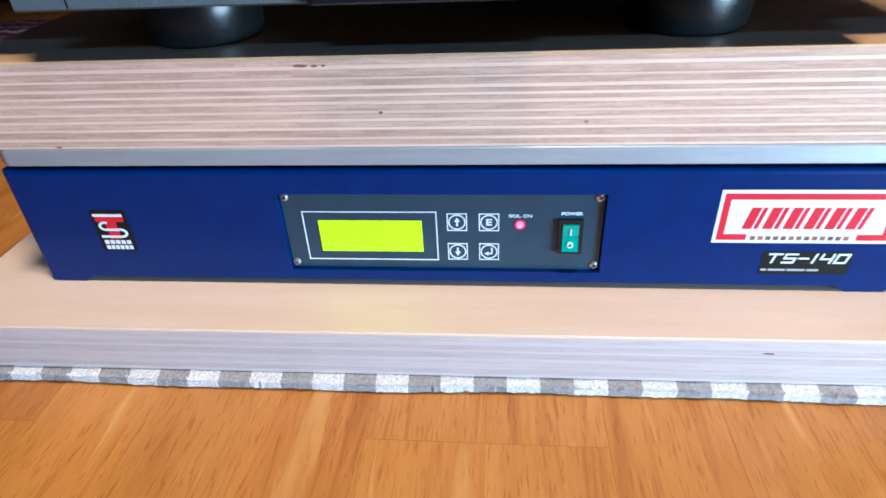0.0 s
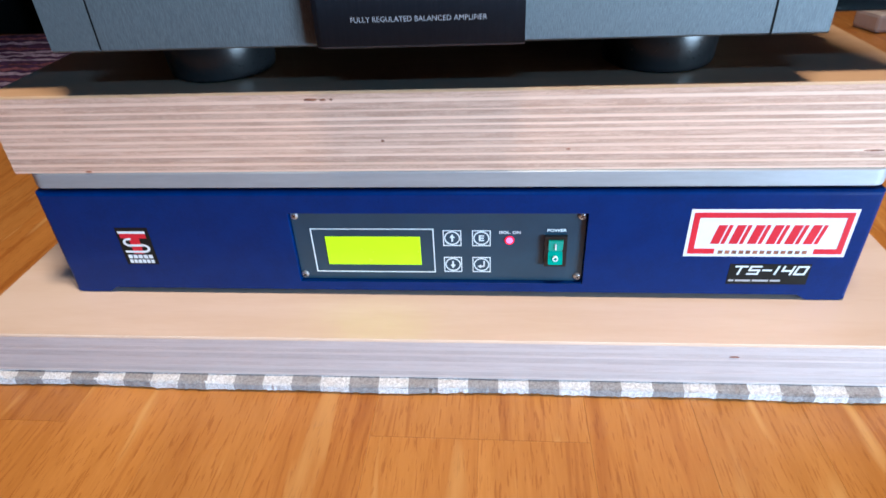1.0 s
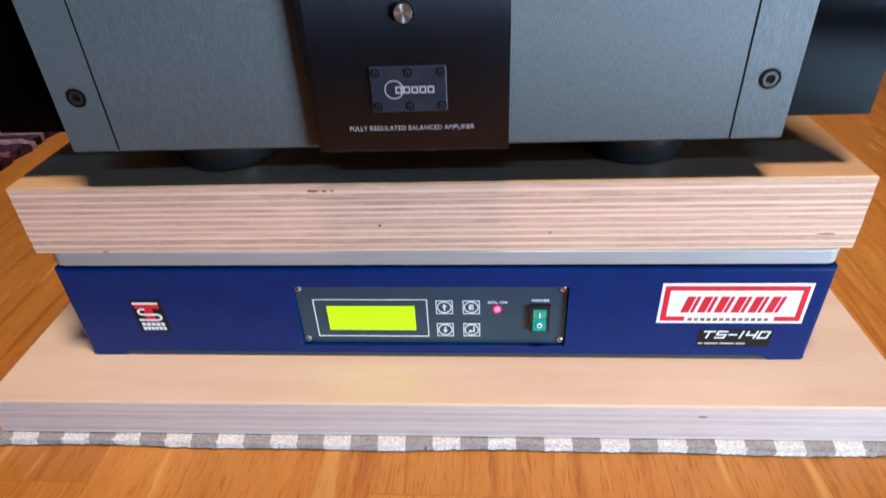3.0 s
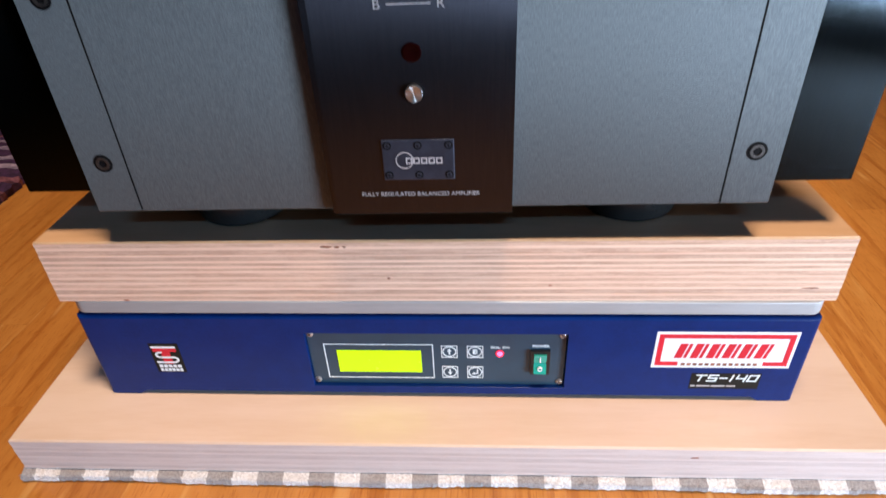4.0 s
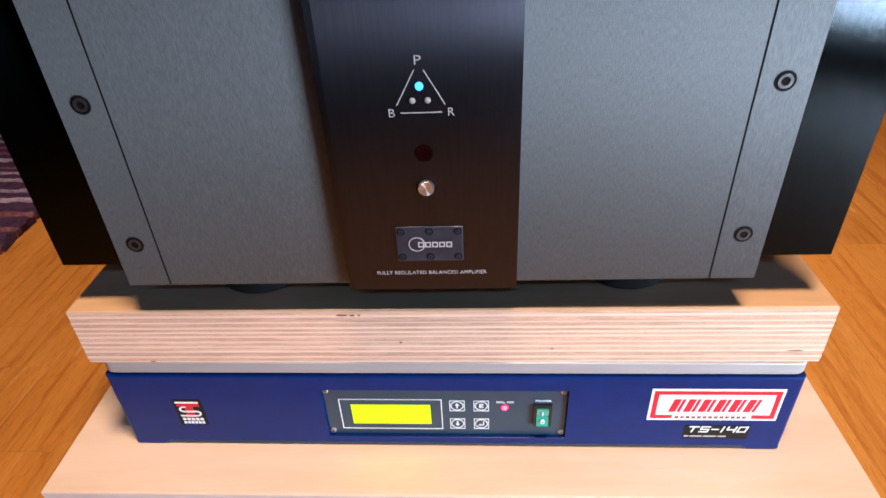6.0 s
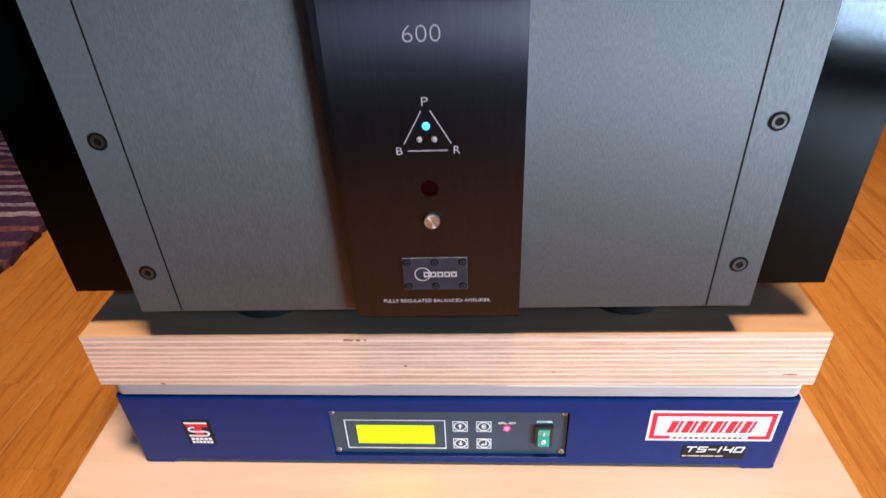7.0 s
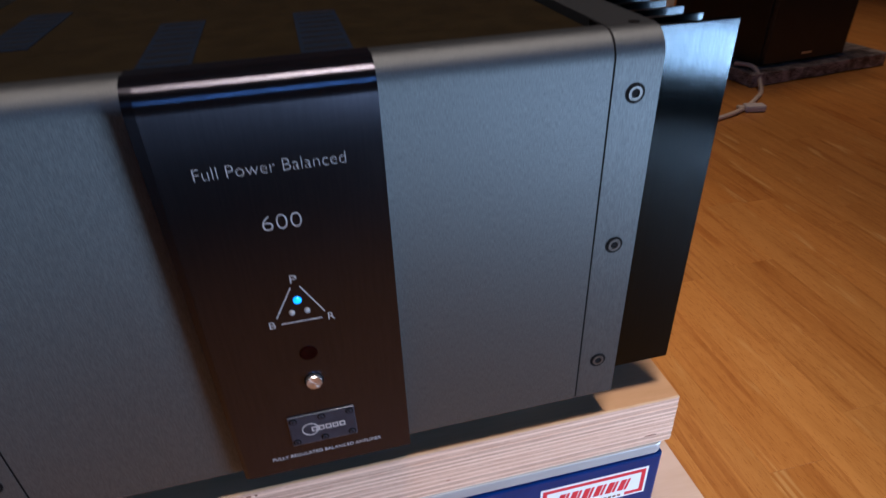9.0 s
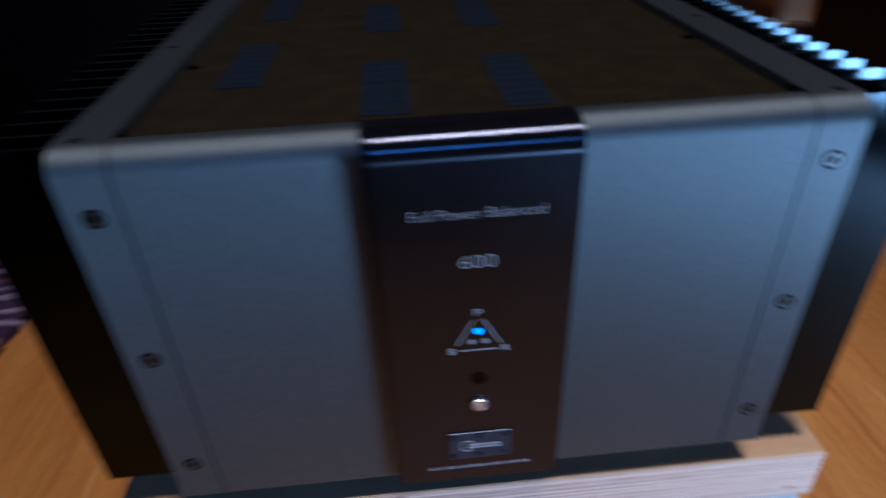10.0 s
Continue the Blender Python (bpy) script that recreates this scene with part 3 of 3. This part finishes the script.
for sx, sz in ((-0.0885, 0.0545), (0.0865, 0.0545), (-0.0885, 0.0985), (0.0865, 0.0985)):
    s = part("panel_screw", lathe([(0.0025, 0), (0.0024, 0.0008), (0.0014, 0.0014)], 16), M_SCREW, panel, "zinc cross-head screw")
    s.matrix_basis = pose(sx, PY, sz, 90)
    bm = bar(sx - 0.0013, sz - 0.0008, sx + 0.0013, sz + 0.0008, 0.0005, PY - 0.00155, PY - 0.0012)
    bar(sx + 0.0008, sz - 0.0013, sx - 0.0008, sz + 0.0013, 0.0005, PY - 0.00155, PY - 0.0012, bm)
    part("slot", bm, M_GAP, panel)

# red and white sticker with plain letter-like shapes
SY = -0.0002
st = part("sticker", box(0.1475, 0.2395, SY, 0.0002, 0.0722, 0.1046), M_WHITE, iso, "white sticker with a red border")
e0, e1 = SY - 0.00015, SY
bm = box(0.1495, 0.2375, e0, e1, 0.0990, 0.1025)
box(0.1495, 0.1530, e0, e1, 0.0742, 0.0990, bm=bm)
box(0.2340, 0.2375, e0, e1, 0.0742, 0.0990, bm=bm)
box(0.1530, 0.1650, e0, e1, 0.0742, 0.0778, bm=bm)
box(0.2215, 0.2340, e0, e1, 0.0742, 0.0778, bm=bm)
part("border", bm, M_RED, st, "red border")
for i in range(6):
    lx = 0.1615 + 0.0105 * i
    bm = prism([(lx, 0.0812), (lx + 0.0050, 0.0812), (lx + 0.0080, 0.0942), (lx + 0.0030, 0.0942)], "y", e0, e1)
    prism([(lx + 0.0060, 0.0812), (lx + 0.0082, 0.0812), (lx + 0.0112, 0.0942), (lx + 0.0090, 0.0942)], "y", e0, e1, bm)
    part("logo_stroke", bm, M_RED, st, "red slanted stroke")
for i in range(13):
    lx = 0.1672 + 0.0040 * i
    part("small_bar", box(lx, lx + 0.0027, e0, e1, 0.0742, 0.0766), M_KNOT, st)
lb = part("model_label", box(0.1765, 0.2235, SY, 0.0002, 0.0518, 0.0668), M_STICKER, iso, "black label with white lettering")
# slanted square capitals: each stroke runs between points of a unit cell
GLYPHS = (("T", 1.15, ((0, 1, 1, 1), (0.5, 1, 0.5, 0))), ("S", 1.0, ((1, 1, 0, 1), (0, 1, 0, 0.5), (0, 0.5, 1, 0.5), (1, 0.5, 1, 0), (1, 0, 0, 0))),
          ("dash", 0.8, ((0, 0.5, 1, 0.5),)), ("one", 0.35, ((0.5, 0, 0.5, 1),)),
          ("four", 1.0, ((0, 1, 0, 0.45), (0, 0.45, 1, 0.45), (1, 1, 1, 0))), ("zero", 1.0, ((0, 0, 1, 0), (1, 0, 1, 1), (1, 1, 0, 1), (0, 1, 0, 0))))
gx = 0.1788
for glyph, gw, strokes in GLYPHS:
    bm, w = bmesh.new(), 0.0056 * gw
    for k, (xa, za, xb, zb) in enumerate(strokes):
        da, db = Vector((xa * w, za * 0.0054)), Vector((xb * w, zb * 0.0054))
        u = (db - da).normalized() * 0.00055
        da, db = da - u, db + u
        bar(gx + da.x + 0.28 * da.y, 0.0596 + da.y, gx + db.x + 0.28 * db.y, 0.0596 + db.y, 0.0011, SY - 0.0002 - 0.00002 * k, SY, bm)
    part("lettering", bm, M_PRINT, lb)
    gx += w + 0.0024
for a, b in ((0.1775, 0.1805), (0.1815, 0.1905), (0.1915, 0.2010), (0.2020, 0.2080)):
    part("small_bar", box(a, b, e0, e1, 0.0540, 0.0553), M_ETCH, lb)
tl = part("maker_label", box(-0.2060, -0.1845, SY, 0.0002, 0.0633, 0.0912), M_STICKER, iso, "black label with a red and white sign")
part("sign_bar", box(-0.2050, -0.1868, e0, e1, 0.0868, 0.0886), M_WHITE, tl)
part("sign_bar", box(-0.2042, -0.1870, e0, e1, 0.0834, 0.0867), M_RED, tl, "red bar")
part("sign_stem", box(-0.1988, -0.1922, e0, e1, 0.0716, 0.0834), M_RED, tl, "red stem")
bm = bmesh.new()
for (cx, cz, a0, a1) in ((-0.1990, 0.0803, 70, 270), (-0.1915, 0.0757, -90, 90)):
    o = [(cx + 0.0046 * math.cos(a), cz + 0.0033 * math.sin(a)) for a in np.linspace(radians(a0), radians(a1), 12)]
    i_ = [(cx + 0.0030 * math.cos(a), cz + 0.0018 * math.sin(a)) for a in np.linspace(radians(a1), radians(a0), 12)]
    prism(o + i_, "y", e0 - 0.0001, e1, bm)
bar(-0.1995, 0.0780, -0.1910, 0.0780, 0.0017, e0 - 0.0001, e1, bm)
bar(-0.1915, 0.0732, -0.2040, 0.0732, 0.0016, e0 - 0.0001, e1, bm)
part("sign_sweep", bm, M_WHITE, tl, "white curved sweep")
for row, n in ((0.0680, 5), (0.0643, 6)):
    for i in range(n):
        w = 0.0172 / n
        part("small_bar", box(-0.2035 + w * i, -0.2035 + w * (i + 0.78), e0, e1, row, row + 0.0027), M_WHITE, tl)

upper = plywood("upper_board", "thick birch plywood board with striped edges on the isolator", pose(0, 0.0010, 0, 0, 0, 0.25), -0.2555, 0.2545, 0.56, 0.1293, 0.1768, 21, M_PLY_LIGHT, M_PLY_DARK, 11, M_BIRCH_WARM)
knot(upper, -0.0652, 0.1724, 0.009, 0.0016)
knot(upper, -0.0585, 0.1722, 0.004, 0.0014)
knot(upper, -0.0540, 0.1723, 0.002, 0.0011)
knot(upper, -0.0280, 0.1480, 0.0024, 0.0015)
knot(upper, -0.2080, 0.1305, 0.005, 0.0012)
knot(upper, 0.236, 0.1395, 0.013, 0.001)
knot(upper, 0.075, 0.142, 0.003, 0.001)

# ---- amplifier ----
AMP = pose(-0.0025, -0.0022, 0, 0, 0, 0.55)
amp = thing("power_amplifier", "grey and black brushed aluminium power amplifier with finned sides", "amplifier", AMP)
ZB, ZT, HW, GX, DEPTH = 0.2015, 0.4475, 0.1962, 0.1692, 0.58


def face_profile(y0, y1, z0, z1, r):
    """Side outline of a plate: rounded at the top front edge, slightly at the bottom."""
    return [(y1, z0), (y0 + 0.001, z0), (y0, z0 + 0.001)] + arc(y0 + r, z1 - r, r, 180, 90, 10) + [(y1, z1)]


for sx in (-1, 1):
    a, b = sorted((sx * 0.0440, sx * (GX - 0.0006)))
    part("front_panel", prism(face_profile(0.0, 0.016, ZB, ZT, 0.0145), "x", a, b), M_ALU, amp, "grey brushed aluminium panel", smooth=True)
    a, b = sorted((sx * (GX + 0.0006), sx * HW))
    side = part("side_plate", prism(face_profile(0.0, DEPTH, ZB, ZT, 0.0145), "x", a, b), M_ALU, amp, "grey brushed aluminium side rail", smooth=True)
    a, b = sorted((sx * (GX - 0.0006), sx * (GX + 0.0006)))
    # nearly flush black strip; the groove's shade is put into its colour
    part("seam", prism(face_profile(0.0002, 0.03, ZB + 0.0005, ZT - 0.0003, 0.0145), "x", a, b), M_GAP, amp, "seam with its shade painted black", smooth=True)
    for z in ((0.2337, 0.3232, 0.4140) if sx < 0 else (0.2343, 0.3253, 0.4163)):
        bx = sx * 0.1825
        bolt = part("bolt", ring(bx, z, 0.0039, 0.0054, -0.0003, 0.0004, 32), M_GAP, amp, "black recessed socket bolt")
        part("bolt_head", ring(bx, z, 0.0024, 0.0038, -0.0008, 0.0004, 28), M_BOLT, bolt)
        part("hex_socket", ring(bx, z, 0, 0.0024, -0.0002, 0.0004, 6), M_GAP, bolt)
part("chassis", box(-GX + 0.0008, GX - 0.0008, 0.0162, DEPTH - 0.001, ZB + 0.001, 0.4392), M_GAP, amp, "black steel chassis")
part("top_cover", box(-GX + 0.001, GX - 0.001, 0.0164, DEPTH, 0.4394, 0.4432, 0.0006), M_TOP, amp, "dark brown-black top cover")
for vx, shift in ((-0.127, 0.06), (-0.041, 0.0), (0.034, 0.0)):
    for vy in (0.033 + shift, 0.205 + shift):
        v = part("vent", box(vx - 0.0125, vx + 0.0125, vy, vy + 0.095, 0.4428, 0.4436), M_VENT, amp, "dark vent strip with a painted blue reflection")
        for k in range(8):
            part("slot", box(vx - 0.0105, vx + 0.0105, vy + 0.006 + 0.0115 * k, vy + 0.008 + 0.0115 * k, 0.4434, 0.4437), M_TOP, v)
for x, y in ((-0.16, 0.021), (-0.163, 0.14), (-0.005, 0.022), (0.16, 0.021), (0.163, 0.14)):
    part("cover_screw", lathe([(0.004, 0), (0.0037, 0.001), (0.002, 0.0017)], 18), M_SINK, amp).matrix_basis = pose(x, y, 0.4432)
for sx in (-1, 1):
    for y in (0.016, 0.18):
        part("rail_screw", lathe([(0.003, 0), (0.003, 0.0003)], 16), M_GAP, amp).matrix_basis = pose(sx * 0.186, y, ZT)

# raised centre block
BW, BY, BC = 0.0500, -0.0085, 0.0012
block = part("centre_block", prism(face_profile(BY, 0.0070, ZB + 0.0008, ZT + 0.0006, 0.0145), "x", BC - BW, BC + BW), M_BLOCK, amp, "black brushed centre block", smooth=True)
# shallow facet down its west edge, wider towards the top
bm = prism(face_profile(BY, 0.0070, ZB + 0.0008, ZT + 0.0006, 0.0145), "x", BC - BW - 0.0050, BC - BW - 0.00005)
for v in bm.verts:
    if v.co.x < BC - BW - 0.003:
        v.co.x += 0.0024 * (1 - (v.co.z - ZB) / (ZT - ZB))
        if v.co.y < 0.004:
            v.co.y += 0.0013
part("edge_facet", bm, M_BLOCK, block, "dark bevelled edge", smooth=True)
part("block_cap", box(BC - BW - 0.005, BC + BW, 0.0072, 0.0162, ZT - 0.006, ZT + 0.0004, 0.0004), M_BLOCK, amp, "black top edge of the centre block")
writing("Full Power Balanced", -0.0335, 0.0335, 0.4034, 0.0057, BY, M_ETCH, block, bold=-0.024)
writing("600", -0.0092, 0.0092, 0.3738, 0.0078, BY, M_ETCH, block, bold=-0.024)
writing("P", -0.0020, 0.0014, 0.3420, 0.0044, BY, M_ETCH, block, bold=-0.01)
writing("B", -0.0168, -0.0136, 0.3152, 0.0042, BY, M_ETCH, block, bold=-0.01)
writing("R", 0.0137, 0.0170, 0.3152, 0.0042, BY, M_ETCH, block, bold=-0.01)
for s in ((-0.0025, 0.3392, -0.0124, 0.3212), (0.0022, 0.3392, 0.0124, 0.3212), (-0.0106, 0.3172, 0.0106, 0.3172)):
    part("triangle_line", bar(*s, 0.0005, BY - 0.0002, BY), M_ETCH, block)
DOME = [(0.0021, 0), (0.0021, 0.0004), (0.0016, 0.0012), (0.0006, 0.0015)]
part("led", lathe(DOME, 20), M_CYAN, block, "lit blue indicator").matrix_basis = pose(-0.0003, BY, 0.3310, 90)
for x in (-0.0042, 0.0036):
    part("led", lathe([(r_ * 0.75, h) for r_, h in DOME], 16), M_DIMLED, block, "unlit indicator").matrix_basis = pose(x, BY, 0.3236, 90)
part("sensor_window", lathe([(0.0049, 0), (0.0049, 0.0004), (0.0042, 0.0006), (0.001, 0.0003)], 28), M_LENS, block, "dark red infrared window").matrix_basis = pose(0.0, BY, 0.2945, 90)
part("button_recess", ring(0, 0.2742, 0.0046, 0.0054, BY - 0.0002, BY + 0.0006), M_GAP, block)
part("power_button", lathe([(0.0045, 0), (0.0045, 0.0022), (0.0042, 0.0028), (0.0005, 0.0026)], 32), M_CHROME, block, "spun steel power button").matrix_basis = pose(0.0, BY, 0.2742, 90)
badge = part("badge", box(-0.0195, 0.0195, BY - 0.0012, BY, 0.2252, 0.2488, 0.0005), M_BADGE, block, "blue-grey badge plate with six screws")
for x in (-0.0165, 0.0, 0.0165):
    for z in (0.2283, 0.2457):
        bs = part("badge_screw", ring(x, z, 0.0, 0.0014, BY - 0.0019, BY - 0.0012, 18), M_BADGE, badge)
        part("screw_rim", ring(x, z, 0.00145, 0.0023, BY - 0.0014, BY - 0.0011, 20), M_GAP, bs)
        part("hex_socket", ring(x, z, 0.0, 0.0007, BY - 0.0020, BY - 0.0012, 6), M_GAP, bs)
by = BY - 0.0012
part("logo_ring", ring(-0.0075, 0.2370, 0.0044, 0.0049, by - 0.0002, by, 30), M_ETCH, badge)
for i in range(5):
    x = -0.0068 + 0.0041 * i
    part("logo_bar", frame_ring(x, x + 0.0034, 0.2350, 0.2386, 0.0007, by - 0.0003, by - 0.0001), M_ETCH, badge)
writing("FULLY REGULATED BALANCED AMPLIFIER", -0.0330, 0.0330, 0.2147, 0.0024, BY, M_ETCH, block, bold=-0.01)

# finned sides
for sx in (-1, 1):
    a, b = sorted((sx * (HW + 0.0003), sx * 0.2475))
    sink = part("heat_sink", box(a, b, 0.0150, 0.0190, 0.2080, 0.4445, 0.0004, 1), M_SINK, amp, "black brushed heat sink")
    a2, b2 = sorted((sx * (HW + 0.0003), sx * (HW + 0.0055)))
    part("sink_base", box(a2, b2, 0.0192, DEPTH - 0.01, 0.2085, 0.4438), M_GAP, sink)
    a3, b3 = sorted((sx * (HW + 0.0056), sx * 0.2385))
    fin_me = None
    for k in range(29):
        y = 0.0345 + 0.0185 * k
        if fin_me is None:
            f0 = part("fin", box(a3, b3, 0, 0.0030, 0.2095, 0.4438), M_FIN, sink)
            fin_me = f0.data
        else:
            f0 = new("fin", fin_me)
            f0.parent = sink
        f0.location.y = y

# feet
for fx in (-0.127, 0.130):
    for fy in (0.051, 0.50):
        prof = [(0.0285, 0.0), (0.0302, 0.0012), (0.0310, 0.004), (0.0318, 0.014), (0.0322, 0.0225), (0.0312, 0.0247)]
        ft = part("foot", lathe(prof, 48), M_RUBBER, amp, "black round foot", smooth=True)
        ft.matrix_basis = pose(fx, fy, 0.1769)

# ---- windows in the south wall ----
glass = bpy.data.materials.new("glass")
glass.use_nodes = True
gb = glass.node_tree.nodes["Principled BSDF"]
gb.inputs["Transmission Weight"].default_value, gb.inputs["Roughness"].default_value, gb.inputs["IOR"].default_value = 1.0, 0.0, 1.45


def window(name, label, m, x0, x1, z0, z1):
    t = thing(name, label, "window", m, kind="structure")
    for b in ((x0, x0 + 0.05, z0, z1), (x1 - 0.05, x1, z0, z1), (x0 + 0.05, x1 - 0.05, z0, z0 + 0.02), (x0 + 0.05, x1 - 0.05, z1 - 0.03, z1)):
        part("window_frame", box(b[0], b[1], -0.10, -0.05, b[2], b[3]), M_FRAME, t)
    pane = part("pane", box(x0 + 0.0502, x1 - 0.0502, -0.078, -0.072, z0 + 0.0202, z1 - 0.0302), glass, t, "clear glass")
    pane.visible_shadow = False


window("window_1", "white framed low window with daylight outside", SLANT, WX0, WX1, WZ0, WZ1)
window("window_2", "white framed high window with blue sky outside", pose(0, Y0, 0), HX0, HX1, HZ0, HZ1)

# ---- parquet floor ----
floor = structure("floor", box(X0, X1, Y0, Y1, -0.05, -0.0005), M_JOINT, "orange oak strip parquet floor", "floor")
SW, rnd = 0.063, random.Random(8)
meshes, rest_v, rest_f = {}, [], []
i0 = math.floor((X0 - 0.026) / SW)
for i in range(i0, math.ceil((X1 - 0.026) / SW)):
    xa, xb = 0.026 + SW * i, 0.026 + SW * (i + 1)
    xa, xb = max(xa, X0), min(xb, X1)
    if xb - xa < 0.01:
        continue
    L = 0.41
    y = Y0 - rnd.uniform(0, L)
    if i in (-1, 0):
        y = -0.082 - 7 * L
    while y < Y1:
        a, b = max(y, Y0), min(y + L, Y1)
        y += L
        if b - a < 0.02:
            continue
        full = abs(b - a - L) < 1e-6 and abs(xb - xa - SW) < 1e-6
        if full and -0.9 < xa < 1.35 and b > -0.3 and a < 1.25:
            if "plank" not in meshes:
                bm = box(0.00004, SW - 0.00004, 0.00004, L - 0.00004, -0.008, 0.0, 0.0001, 1)
                ob = part("plank", bm, M_OAK, floor)
                meshes["plank"] = ob.data
            else:
                ob = new("plank", meshes["plank"])
                ob.parent = floor
            ob.location = (xa, a, 0)
        else:
            n = len(rest_v)
            rest_v += [(x, yy, z) for z in (-0.008, -0.0001) for x, yy in ((xa + 0.0003, a + 0.0003), (xb - 0.0003, a + 0.0003), (xb - 0.0003, b - 0.0003), (xa + 0.0003, b - 0.0003))]
            rest_f += [(n + 4, n + 5, n + 6, n + 7)] + [(n + k, n + (k + 1) % 4, n + 4 + (k + 1) % 4, n + 4 + k) for k in range(4)]
me = bpy.data.meshes.new("planks")
me.from_pydata(rest_v, [], rest_f)
me.materials.append(M_OAK)
rest = tagged(new("planks", me), kind="stuff")
rest.parent = floor
